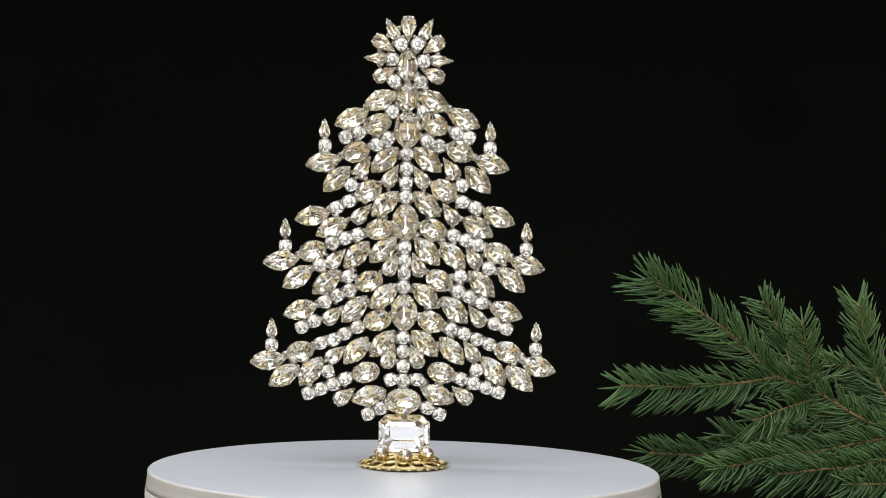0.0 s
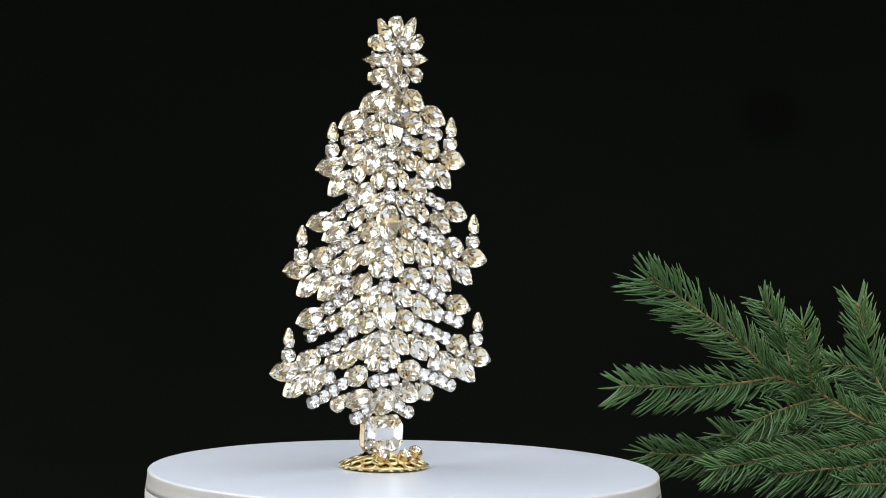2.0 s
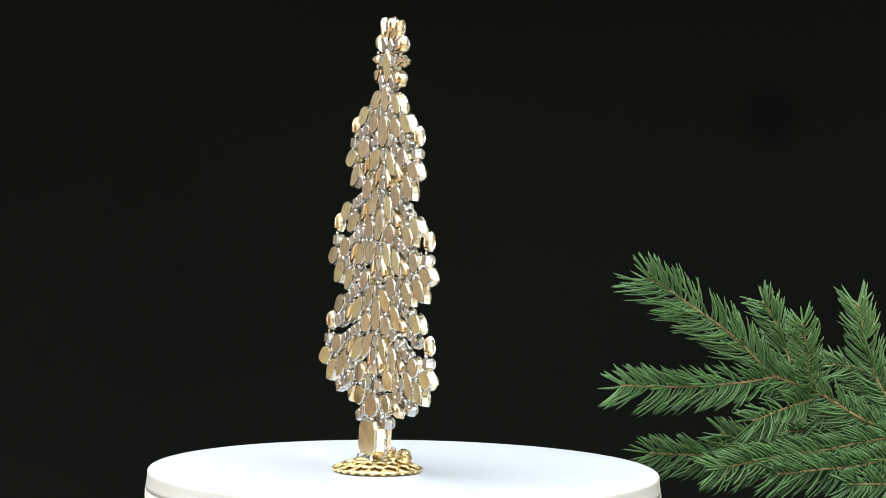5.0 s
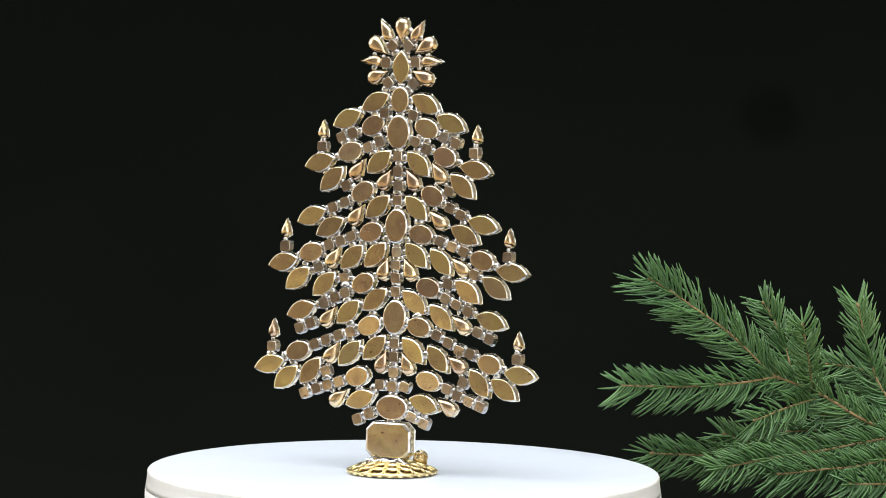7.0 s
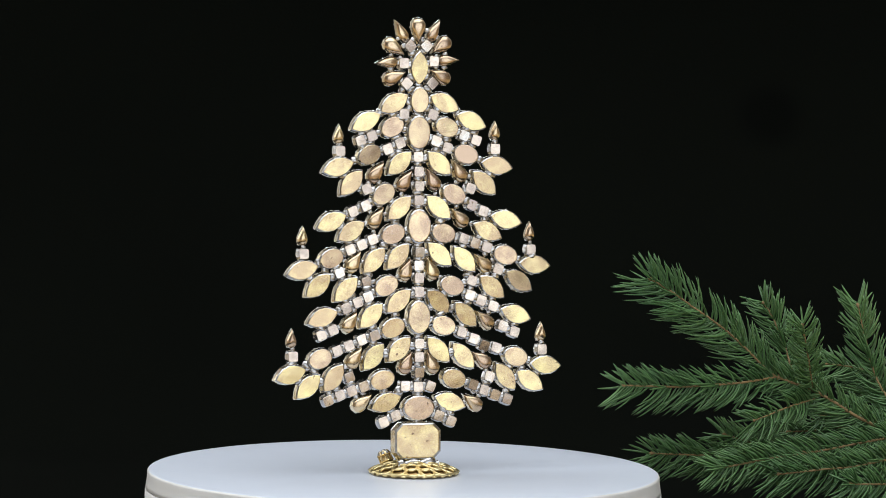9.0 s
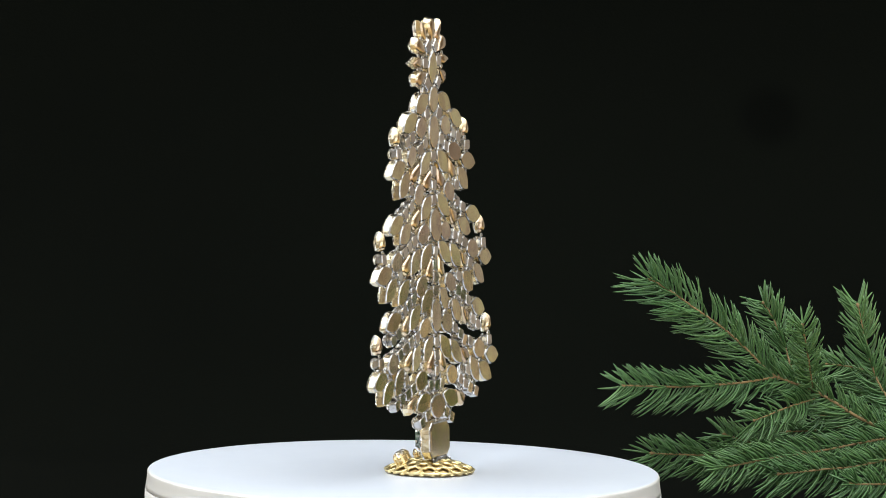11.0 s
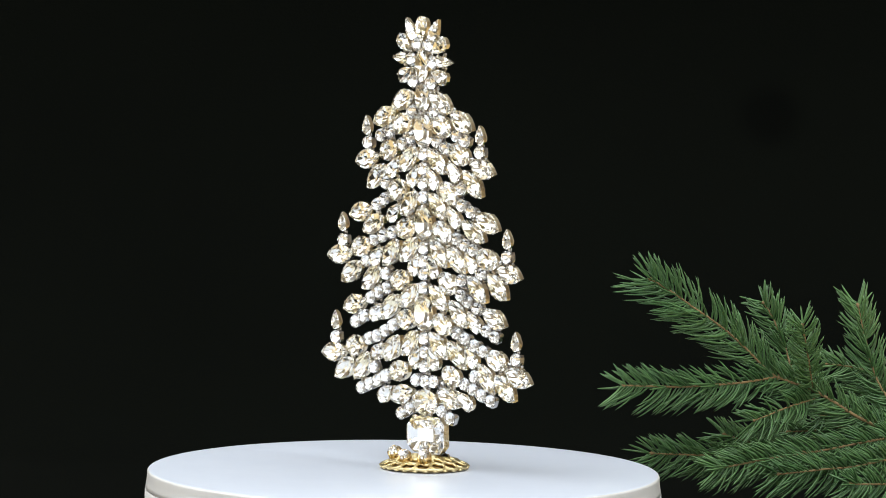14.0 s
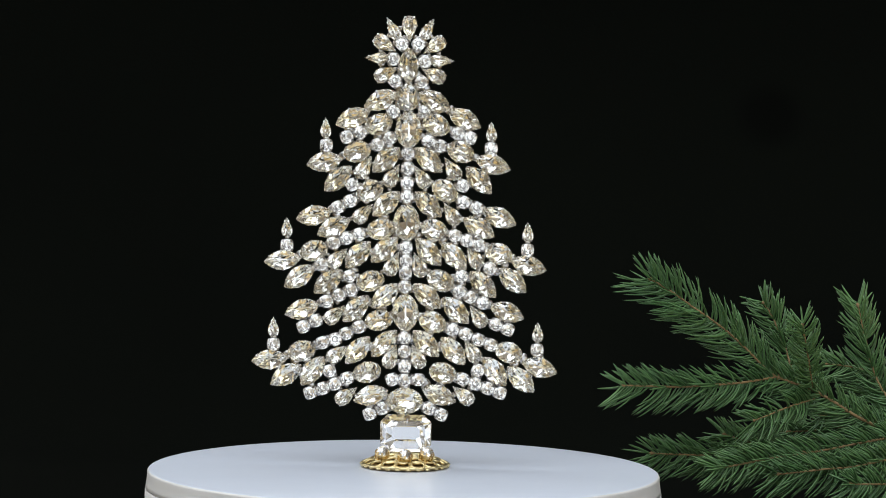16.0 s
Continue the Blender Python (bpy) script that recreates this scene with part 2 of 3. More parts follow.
# ---- turntable ----
def build_turntable():
    t = tagged(new("turntable"), "round white plastic turntable with a thin seam", "turntable")
    t.matrix_basis = pose(0, 0, TABLE_Z)
    h = -TABLE_Z
    bm = bmesh.new()
    lathe(bm, [(0, h - 0.0092), (0.1250, h - 0.0092), (0.1254, h - 0.0090)]
          + [(0.1254 - 0.00025 * i, h - 0.0088 + 0.0017 * i) for i in range(1, 4)]
          + [(0.1231 + 0.0015 * math.cos(a), h - 0.0015 + 0.0015 * math.sin(a)) for a in np.linspace(0.1, math.pi / 2, 6)]
          + [(0.08, h), (0.03, h), (0, h)], 192)
    for f in bm.faces:
        f.material_index = 1 if f.calc_center_median().xy.length > 0.1226 and f.calc_center_median().z < h - 0.0003 else 0
    plate = put("plate", mesh_of("plate", bm, PLASTIC, CREAM), t, None, "white satin plate that turns")
    bm = bmesh.new()
    lathe(bm, [(0, 0), (0.124, 0), (0.1263, 0.002), (0.1256, h - 0.0096), (0.1253, h - 0.0094), (0, h - 0.0094)], 192)
    part("base", bm, CREAM, t)
    return plate


PLATE = build_turntable()


# ---- the crystal tree: outlines of the cut stones, in millimetres ----
DROPS = ("pear", "flame", "spear")


def outline(kind):
    """Girdle points, an even number, counter-clockwise; crown height; cup depth."""
    if kind == "round":
        return [(3.15 * math.cos(a), 3.15 * math.sin(a)) for a in np.arange(16) * math.pi / 8], 2.2, 3.3
    if kind == "oval":
        return [(7.0 * math.cos(a), 5.2 * math.sin(a)) for a in np.arange(16) * math.pi / 8], 2.2, 3.4
    if kind == "big_oval":
        return [(9.0 * math.cos(a), 6.5 * math.sin(a)) for a in np.arange(16) * math.pi / 8], 2.8, 3.7
    if kind == "navette":
        side = [(x, 5.0 * (1 - (x / 9.1) ** 2) ** 0.92) for x in (9.1 * math.cos(a) ** 1 for a in np.arange(8) * math.pi / 8)]
        return side + [(-x, -y) for x, y in side], 2.2, 3.4
    if kind in DROPS:
        k, r = {"pear": (1.0, 4.15), "flame": (0.76, 4.0), "spear": (0.95, 3.35)}[kind]
        pts = []
        for i in range(14):
            a = 2 * math.pi * i / 14
            taper = math.sin(a / 2) ** 1.5 if i else 0.0
            pts.append((k * (0.6 + 6.5 * math.cos(a)), k * r * 1.3 * math.sin(a) * taper))
        return pts, 2.4 * k, 3.8 if kind == "pear" else 3.5
    a, c, e = 12.5, 9.2, 3.6
    return [(a, -c + e), (a, 0), (a, c - e), (a - e / 2, c - e / 2), (a - e, c), (0, c), (e - a, c), (e / 2 - a, c - e / 2),
            (-a, c - e), (-a, 0), (-a, e - c), (e / 2 - a, e / 2 - c), (e - a, -c), (0, -c), (a - e, -c), (a - e / 2, e / 2 - c)], 4.6, 4.6


MM = 0.001


def stone_mesh(kind):
    """A closed brilliant-cut stone: glass crown and girdle over a foiled pavilion."""
    pts, crown, deep = outline(kind)
    n = len(pts)
    bm = bmesh.new()
    step = kind == "octagon"
    low = [bm.verts.new((x * MM, y * MM, 0)) for x, y in pts]
    g = [bm.verts.new((x * MM, y * MM, 0.5 * MM)) for x, y in pts]
    for i in range(n):
        bm.faces.new((low[i], low[(i + 1) % n], g[(i + 1) % n], g[i]))
    if kind == "round":
        f_mid, f_tab = 0.80, 0.54
        mid = {i: bm.verts.new((pts[i][0] * f_mid * MM, pts[i][1] * f_mid * MM, (0.5 + crown * 0.58) * MM)) for i in range(0, n, 2)}
        tab = {i: bm.verts.new((pts[i][0] * f_tab * MM, pts[i][1] * f_tab * MM, crown * MM)) for i in range(1, n, 2)}
        for i in range(0, n, 2):
            a, c, nx = (i - 1) % n, (i + 1) % n, (i + 2) % n
            bm.faces.new((g[a], g[i], mid[i]))
            bm.faces.new((g[i], g[c], mid[i]))
            bm.faces.new((mid[i], g[c], mid[nx]))
            bm.faces.new((mid[i], mid[nx], tab[c]))
            bm.faces.new((tab[a], mid[i], tab[c]))
    else:
        # broad mains rising to a large table
        f_tab = 0.76 if step else 0.60
        tab = {i: bm.verts.new((pts[i][0] * f_tab * MM, pts[i][1] * f_tab * MM, crown * MM)) for i in range(0, n, 2)}
        for i in range(0, n, 2):
            c, nx = (i + 1) % n, (i + 2) % n
            bm.faces.new((g[i], g[c], tab[i]))
            bm.faces.new((g[c], g[nx], tab[nx]))
            bm.faces.new((g[c], tab[nx], tab[i]))
    bm.faces.new([tab[i] for i in sorted(tab)])
    # pavilion: mains down to a keel, with lower halves on the rounds
    half = min(max(x for x, y in pts), max(y for x, y in pts))
    deep = min((0.30 if step else 0.78 if kind == "round" else 0.66) * half, deep - 0.3)
    kx, ky = (0.55, 0.34) if step else (0.06, 0.06) if kind == "round" else (0.34, 0.06)
    cul = {i: bm.verts.new((pts[i][0] * kx * MM, pts[i][1] * ky * MM, -deep * MM)) for i in range(0, n, 2)}
    foil = []
    if kind == "round":
        pav = {i: bm.verts.new((pts[i][0] * 0.5 * MM, pts[i][1] * 0.5 * MM, -deep * 0.56 * MM)) for i in range(1, n, 2)}
        for i in range(1, n, 2):
            a, c, nx = (i - 1) % n, (i + 1) % n, (i + 2) % n
            foil += [bm.faces.new((low[a], low[i], pav[i])), bm.faces.new((low[i], low[c], pav[i])),
                     bm.faces.new((pav[i], low[c], pav[nx])), bm.faces.new((pav[i], pav[nx], cul[c])), bm.faces.new((cul[a], pav[i], cul[c]))]
    else:
        for i in range(0, n, 2):
            c, nx = (i + 1) % n, (i + 2) % n
            foil += [bm.faces.new((low[i], low[c], low[nx])), bm.faces.new((low[i], low[nx], cul[nx], cul[i]))]
    foil.append(bm.faces.new([cul[i] for i in range(0, n, 2)]))
    for f in foil:
        f.material_index = 1
    # one main of every fancy stone has a yellow fleck put into its colour
    if kind not in ("round", "octagon"):
        foil[11].material_index = 2
    return mesh_of(kind + "_stone", bm, GLASS, SILVER_FOIL if kind in ("round", "octagon") else FOIL, YELLOW_FLECK)


def cup_mesh(kind):
    """The metal cup behind a stone with its claws; its back is flat, or a ridge for drops."""
    pts, crown, deep = outline(kind)
    bm = bmesh.new()
    n = len(pts)
    if kind == "round":
        s = 2.85
        base = [(s * math.cos(a) * 1.2, s * math.sin(a) * 1.2) for a in np.arange(16) * math.pi / 8]
        rim = [(max(-3.2, min(3.2, 3.85 * math.cos(a))), max(-3.2, min(3.2, 3.85 * math.sin(a)))) for a in np.arange(16) * math.pi / 8]
        base = [(max(-s * 0.93, min(s * 0.93, x)), max(-s * 0.93, min(s * 0.93, y))) for x, y in base]
    else:
        base, rim = [(x * 0.95, y * 0.95) for x, y in pts], pts
    grow = 0.985
    levels = [(grow, -0.05, rim), (grow, -0.5, rim), (1.0, -deep + 0.9, base), (0.985, -deep + 0.55, base), (0.91, -deep + 0.1, base), (0.875, -deep, base)]
    if kind in DROPS:
        low, mid = (1.9, 0.7) if kind == "flame" else (1.3, 0.4)
        levels = [(grow, -0.05, rim), (grow, -0.5, rim), (0.97, -deep + low, base), (0.78, -deep + mid, base), (0.50, -deep, base)]
    rings = [[bm.verts.new((x * s * MM, y * s * MM, z * MM)) for x, y in src] for s, z, src in levels]
    inner = [bm.verts.new((x * 0.96 * MM, y * 0.96 * MM, -0.1 * MM)) for x, y in pts]
    for a, c in zip([inner] + rings, rings):
        for i in range(n):
            bm.faces.new((a[i], a[(i + 1) % n], c[(i + 1) % n], c[i]))
    if kind == "round":
        for f in bm.faces:
            f.material_index = 2
    peak = bm.verts.new((0, 0, (-deep - 0.03) * MM))
    back = [bm.faces.new((rings[-1][i], rings[-1][(i + 1) % n], peak)) for i in range(n)]
    for f in bm.faces:
        if all(v.co.z < (-deep + 0.2) * MM for v in f.verts) and kind not in DROPS:
            back.append(f)
        elif all(v.co.z < (-deep + 2.0) * MM for v in f.verts):
            f.material_index = 2
    if kind in DROPS:
        back = [f for f in bm.faces if all(v.co.z < (-deep + 2.0) * MM for v in f.verts)]
        for f in back:
            f.smooth = True
    for f in back:
        f.material_index = 1
    # claws bent over the girdle
    count = 4 if kind in ("round", "flame") else 6 if kind in ("navette", "oval", "pear") else 8
    for k in range(count):
        i = int(2 + k * (n - 4) / (count - 1)) if kind in DROPS else int((k + 0.5) * n / count) % n
        x, y = pts[i]
        a = math.atan2(y, x)
        ang = Matrix.Rotation(a, 4, "Z")
        r = math.hypot(x, y)
        m = Matrix.Scale(MM, 4) @ ang @ Matrix.Translation((r * 0.965, 0, 0.55)) @ Matrix.Rotation(radians(-38), 4, "Y") @ Matrix.Diagonal((0.4, 1.1, 1.3, 1) if kind == "round" else (0.3, 0.7, 1.1, 1))
        res = bmesh.ops.create_cube(bm, size=1, matrix=m)
        for f in {f for v in res["verts"] for f in v.link_faces}:
            f.material_index = 2
    return mesh_of(kind + "_cup", bm, GOLD, BRASS if kind in ("navette", "octagon") else TINNED if kind == "round" else COPPER, SOLDER)


# stones of the tree's plane: sideways, height, and the turn of the long axis
STAR = {
    "pear": [(-0.8, 214.9, 271), (-13.0, 207.0, -34), (11.7, 206.5, 216), (-12.3, 192.3, 28), (11.6, 192.1, 156)],
    "spear": [(-8.7, 213.8, 119), (7.9, 213.8, 61), (-16.1, 199.9, 179), (14.7, 199.1, -2)],
    "round": [(-4.5, 207.0), (3.7, 207.1), (-8.5, 199.5), (6.8, 198.7), (-7.6, 188.9), (5.3, 188.6)],
    "navette": [(-1.1, 196.5, 91)],
}
SPINE = {
    "oval": [(-1.1, 180.9, 91)],
    "big_oval": [(-0.6, 165.2, 91), (-1.1, 119.9, 91), (-1.1, 75.8, 91), (-1.0, 32.1, 1)],
    "round": [(-0.8, 153.6), (-0.9, 146.4), (-1.1, 139.3), (-1.0, 132.6), (-1.2, 107.7), (-1.1, 101.1), (-1.3, 95.0), (-1.5, 88.3), 
        (-1.4, 63.3), (-1.3, 56.6), (-1.2, 49.4), (-1.1, 42.4), (-7.2, 42.6), (5.7, 42.8)],
}
UPPER = {
    "navette": [(-14.3, 179.5, 26), (11.8, 179.3, -29), (-27.9, 170.5, 23), (26.4, 170.8, -27), (-41.4, 148.9, 11), (40.5, 149.0, -17), (-34.7, 140.7, 43), (33.8, 141.2, -46), 
        (-11.4, 150.4, 43), (9.2, 150.7, -41)],
    "oval": [(-15.2, 167.7, 21), (12.8, 167.9, -29), (-25.5, 154.1, 16), (24.8, 154.9, -24), (-19.2, 135.1, 26), (17.4, 135.7, -34)],
    "pear": [(-22.1, 146.1, 58), (20.8, 146.2, 125), (-8.3, 142.2, 61), (6.0, 141.9, 123)],
    "round": [(-8.2, 173.9), (6.9, 174.2), (-24.2, 163.5), (-30.8, 161.2), (-15.6, 157.8), (-9.9, 160.9), (23.3, 163.9), (29.3, 161.8), 
        (9.0, 160.1), (14.8, 157.5), (-40.6, 156.9), (39.6, 156.7), (-27.8, 138.0), (26.1, 138.3)],
    "flame": [(-41.0, 165.1, 91), (39.7, 164.5, 92)],
}
MIDDLE = {
    "navette": [(-46.3, 122.5, 13), (44.0, 123.1, -23), (-11.1, 128.9, 43), (9.2, 128.9, -42), (-36.6, 117.1, 27), (34.1, 118.0, -31), (-61.4, 100.4, 6), (58.6, 99.8, -15), 
        (-53.1, 92.5, 36), (50.8, 92.5, -41), (-24.6, 103.7, 48), (22.2, 103.9, -47), (-11.7, 106.2, 43), (9.8, 105.7, -47), (-39.0, 90.2, 40), (36.5, 90.3, -45)],
    "oval": [(-13.7, 116.4, 13), (12.4, 116.5, -21), (-46.1, 105.3, 16), (44.0, 105.4, -19), (-18.3, 90.8, 16), (15.8, 91.6, -27)],
    "pear": [(-22.4, 123.7, 46), (20.8, 124.1, 125), (-34.7, 101.6, 46), (32.2, 103.0, 123), (-7.7, 99.0, 66), (5.2, 98.7, 111)],
    "round": [(-28.5, 130.0), (-34.5, 126.8), (26.5, 130.3), (32.9, 127.6), (-24.2, 113.7), (-30.2, 111.7), (-36.5, 109.4), (22.6, 113.9), 
        (28.5, 111.5), (34.3, 109.4), (-59.3, 107.6), (58.0, 107.5), (-42.4, 98.7), (39.9, 98.1), (-28.6, 93.1), (26.0, 94.0)],
    "flame": [(-59.4, 116.2, 91), (58.1, 115.8, 92)],
}
LOWER = {
    "navette": [(-51.5, 76.4, 18), (48.3, 76.9, -21), (-25.3, 77.1, 46), (23.5, 77.3, -45), (-11.1, 83.7, 42), (9.3, 84.0, -41), (-67.2, 51.4, 6), (64.7, 49.9, -17), 
        (-59.2, 44.0, 34), (55.7, 43.9, -43), (-46.2, 46.2, 53), (42.9, 47.6, -52), (-24.2, 56.8, 49), (22.4, 57.3, -49), (-11.3, 60.3, 47), (9.1, 60.7, -45), 
        (-17.6, 34.6, 18), (15.8, 35.4, -21)],
    "oval": [(-14.0, 71.7, 13), (12.2, 71.3, -23), (-51.6, 55.8, 15), (49.7, 56.9, -21), (-19.4, 46.0, 15), (17.6, 46.3, -16)],
    "pear": [(-35.8, 73.9, 43), (34.3, 74.1, 126), (-34.2, 54.7, 37), (31.8, 56.9, 123), (-7.9, 53.4, 67), (5.0, 53.7, 113), (-29.8, 34.1, 37), (27.9, 35.4, 141)],
    "round": [(-27.9, 86.2), (-33.7, 83.6), (-39.7, 80.5), (25.2, 86.5), (30.5, 83.8), (36.6, 81.1), (-44.8, 70.9), (-50.9, 67.8), 
        (43.1, 70.7), (49.0, 68.3), (-23.6, 68.2), (-29.9, 64.8), (-35.3, 61.9), (-41.4, 60.1), (21.9, 67.8), (28.3, 65.7), 
        (34.7, 63.0), (40.8, 60.6), (-65.4, 58.9), (63.4, 58.5), (-37.9, 46.3), (34.7, 48.0), (-29.3, 42.8), (-35.1, 39.9), 
        (-41.1, 37.6), (-47.2, 35.3), (27.3, 43.4), (33.4, 41.3), (39.5, 39.2), (45.6, 37.0), (-11.7, 28.3), (-18.0, 25.4), 
        (10.9, 28.7), (17.0, 25.7)],
    "flame": [(-65.5, 67.0, 91), (63.6, 66.8, 92)],
}

LABELS = {"round": "small round clear crystal", "oval": "clear oval crystal", "big_oval": "large clear oval crystal",
          "navette": "clear pointed navette crystal", "pear": "clear drop-shaped crystal", "flame": "small drop crystal, tip outward", "spear": "slender drop crystal, tip outward",
          "octagon": "large step-cut octagonal crystal"}
NAMES = {"round": "round_crystal", "oval": "oval_crystal", "big_oval": "large_oval_crystal", "navette": "navette_crystal",
         "pear": "drop_crystal", "flame": "small_drop_crystal", "spear": "slender_drop_crystal", "octagon": "octagon_crystal"}
REACH = {"round": (3.2, 3.2), "oval": (7.0, 5.2), "big_oval": (9.0, 6.5), "navette": (8.7, 4.3), "pear": (6.5, 3.9), "flame": (4.6, 2.8), "spear": (5.8, 2.9), "octagon": (12.5, 9.2)}
LEAN = -0.0325


def plane_pose(u, w, turn=0.0):
    """A pose in the leaning plane of the tree; local z looks out of its face."""
    return Matrix.Translation(((u + 0.3) * MM, 0.0006 + LEAN * w * MM, w * MM)) @ Matrix.Rotation(radians(91.86), 4, "X") @ Matrix.Rotation(radians(turn), 4, "Z")


def edge_reach(kind, turn, du, dw):
    """How far a stone reaches from its middle in a direction."""
    a, c = REACH[kind]
    d = math.atan2(dw, du) - radians(turn)
    return a * c / math.hypot(c * math.cos(d), a * math.sin(d))


def blob(bm, centre, r, squash):
    m = centre @ Matrix.Diagonal((r * squash, r, r * 0.5, 1))
    for v in bmesh.ops.create_icosphere(bm, subdivisions=2, radius=1, matrix=m)["verts"]:
        v.co += Vector(noise.noise_vector(v.co * 700)) * r * 0.28
        for f in v.link_faces:
            f.smooth = True


def build_foot(tree_ob):
    """Domed gilt filigree foot: rings of pierced loops."""
    bm = bmesh.new()

    def dome(r):
        return (5.6 * (1 - (r / 22.5) ** 2) ** 0.9 + 0.7) if r < 22 else 0.7

    def ring_loop(cx, cy, ra, rb, turn, thick):
        pts = []
        for k in range(14):
            a = 2 * math.pi * k / 14
            x, y = ra * math.cos(a), rb * math.sin(a)
            X = cx + x * math.cos(turn) - y * math.sin(turn)
            Y = cy + x * math.sin(turn) + y * math.cos(turn)
            pts.append(Vector((X, Y, dome(math.hypot(X, Y)))) * MM)
        n = 5
        rings = []
        for k, p in enumerate(pts):
            d = (pts[(k + 1) % 14] - pts[k - 1]).normalized()
            s = d.cross(Vector((0, 0, 1))).normalized()
            t = s.cross(d)
            rings.append([bm.verts.new(p + thick * MM * (s * math.cos(2 * math.pi * q / n) + 0.8 * t * math.sin(2 * math.pi * q / n))) for q in range(n)])
        for k in range(14):
            a, c = rings[k], rings[(k + 1) % 14]
            for q in range(n):
                bm.faces.new((a[q], a[(q + 1) % n], c[(q + 1) % n], c[q])).smooth = True

    for count, rad, ra, rb, thick, shift in ((16, 18.4, 3.1, 3.5, 0.85, 0), (14, 13.6, 3.4, 2.8, 0.95, 0.2), (10, 8.6, 3.0, 2.5, 1.0, 0.1), (6, 4.4, 2.4, 2.0, 1.0, 0.3)):
        for k in range(count):
            a = 2 * math.pi * k / count + shift
            ring_loop(rad * math.cos(a), rad * math.sin(a), ra, rb, a, thick)
    ring_loop(0, 0, 21.2, 21.2, 0, 0.85)
    foot = part("foot", bm, FILIGREE, tree_ob, "domed gold filigree foot", pose(0, -0.0009, 0))
    # dome added under the loops; its colour holds the shade of the holes
    bm = bmesh.new()
    lathe(bm, [(0, 0.0002), (0.0205, 0.0002), (0.0203, 0.0009), (0.012, 0.0042), (0, 0.0055)], 48)
    part("hole_shade_lining", bm, HOLE_SHADE, foot)
    # beads around the rim
    bm = bmesh.new()
    for k in range(26):
        a = 2 * math.pi * k / 26
        m = Matrix.Translation((21.0 * MM * math.cos(a), 21.0 * MM * math.sin(a), 0.75 * MM)) @ Matrix.Rotation(a, 4, "Z") @ Matrix.Diagonal((1.1, 1.9, 0.8, 1))
        for v in bmesh.ops.create_icosphere(bm, subdivisions=1, radius=0.95 * MM, matrix=m)["verts"]:
            for f in v.link_faces:
                f.smooth = True
    part("scalloped_rim", bm, FILIGREE, foot)


def build_tree():
    tree_ob = tagged(new("crystal_tree"), "clear crystal rhinestone Christmas tree ornament with gold foot", "ornament")
    rng = random.Random(5)
    gems = {k: (stone_mesh(k), cup_mesh(k)) for k in NAMES}
    placed = []

    def set_stone(kind, u, w, turn, wobble=1.6):
        m = plane_pose(u, w, turn) @ pose(0, 0, rng.uniform(-0.25, 0.25) * MM, rng.gauss(0, wobble), rng.gauss(0, wobble), 0)
        gem = put(NAMES[kind], gems[kind][0], tree_ob, m, LABELS[kind])
        put("setting", gems[kind][1], gem, pose(0, 0, 0, rng.gauss(0, 1.5), rng.gauss(0, 1.5), 0), "gold-plated metal cup with claws")
        placed.append((kind, u, w, turn))

    for tier in (STAR, SPINE, UPPER, MIDDLE, LOWER):
        for kind, rows in tier.items():
            for u, w, *turn in rows:
                t = turn[0] if turn else 0.0
                if kind == "round" and tier is STAR:
                    t = 45 if abs(abs(w - 197) - 10) < 6 else 0
                elif kind == "round" and abs(u) > 7:
                    on_candle = any(abs(u - f[0]) < 1.2 and 4 < f[1] - w < 11 for f in tier.get("flame", ()))
                    t = 0 if on_candle else -21 if u > 0 else 20
                if kind in ("navette", "oval", "big_oval") and rng.random() < 0.5:
                    t += 180
                set_stone(kind, u, w, t, 2.6 if kind == "round" else 1.8)
    set_stone("octagon", -0.2, 16.2, 0, 0.3)

    # solder bridges between neighbours, low on the cups
    bm = bmesh.new()
    for i, (ka, ua, wa, ta) in enumerate(placed):
        for kb, ub, wb, tb in placed[i + 1:]:
            d = math.hypot(ub - ua, wb - wa)
            if d > 24:
                continue
            ra, rb = edge_reach(ka, ta, ub - ua, wb - wa), edge_reach(kb, tb, ua - ub, wa - wb)
            gap = d - ra - rb
            if gap < 1.6 and d > 2:
                f = (ra + gap / 2) / d
                r = rng.uniform(1.9, 2.9) * MM * (0.55 if {ka, kb} & set(DROPS) else 1.0)
                c = plane_pose(ua + (ub - ua) * f, wa + (wb - wa) * f, math.degrees(math.atan2(wb - wa, ub - ua)))
                blob(bm, c @ Matrix.Translation((0, 0, -rng.uniform(1.5, 2.3) * MM)), r, min(1.0, max(0.6, (gap + 3.2) / 2 * MM / r)))
    # a rough solder seam where the big stone meets the foot
    seam = []
    for k in range(45):
        u = -10.6 + 21.2 * k / 44
        high = 7.4 + 1.9 * noise.noise(Vector((u * 0.26, 3.0, 0))) + 0.35 * noise.noise(Vector((u * 0.8, 7.0, 0)))
        bulge = 1.4 + 0.5 * noise.noise(Vector((u * 0.35, 1.0, 0)))
        row = []
        for q in range(7):
            a = math.pi / 2 * q / 6
            lump = 0.12 * noise.noise(Vector((u * 0.9, q * 0.7, 5.0)))
            row.append(bm.verts.new(plane_pose(u, 4.0 + (high - 4.0) * math.cos(a) + lump, 0) @ Vector((0, 0, -(4.3 + bulge * math.sin(a) + lump) * MM))))
        seam.append(row)
    for a, c in zip(seam, seam[1:]):
        for q in range(6):
            bm.faces.new((a[q], a[q + 1], c[q + 1], c[q])).smooth = True
    part("solder", bm, SOLDER, tree_ob, "silvery solder between the cups")

    build_foot(tree_ob)
    # three small stones in gilt baskets on the front of the foot, looking up and out
    bm = bmesh.new()
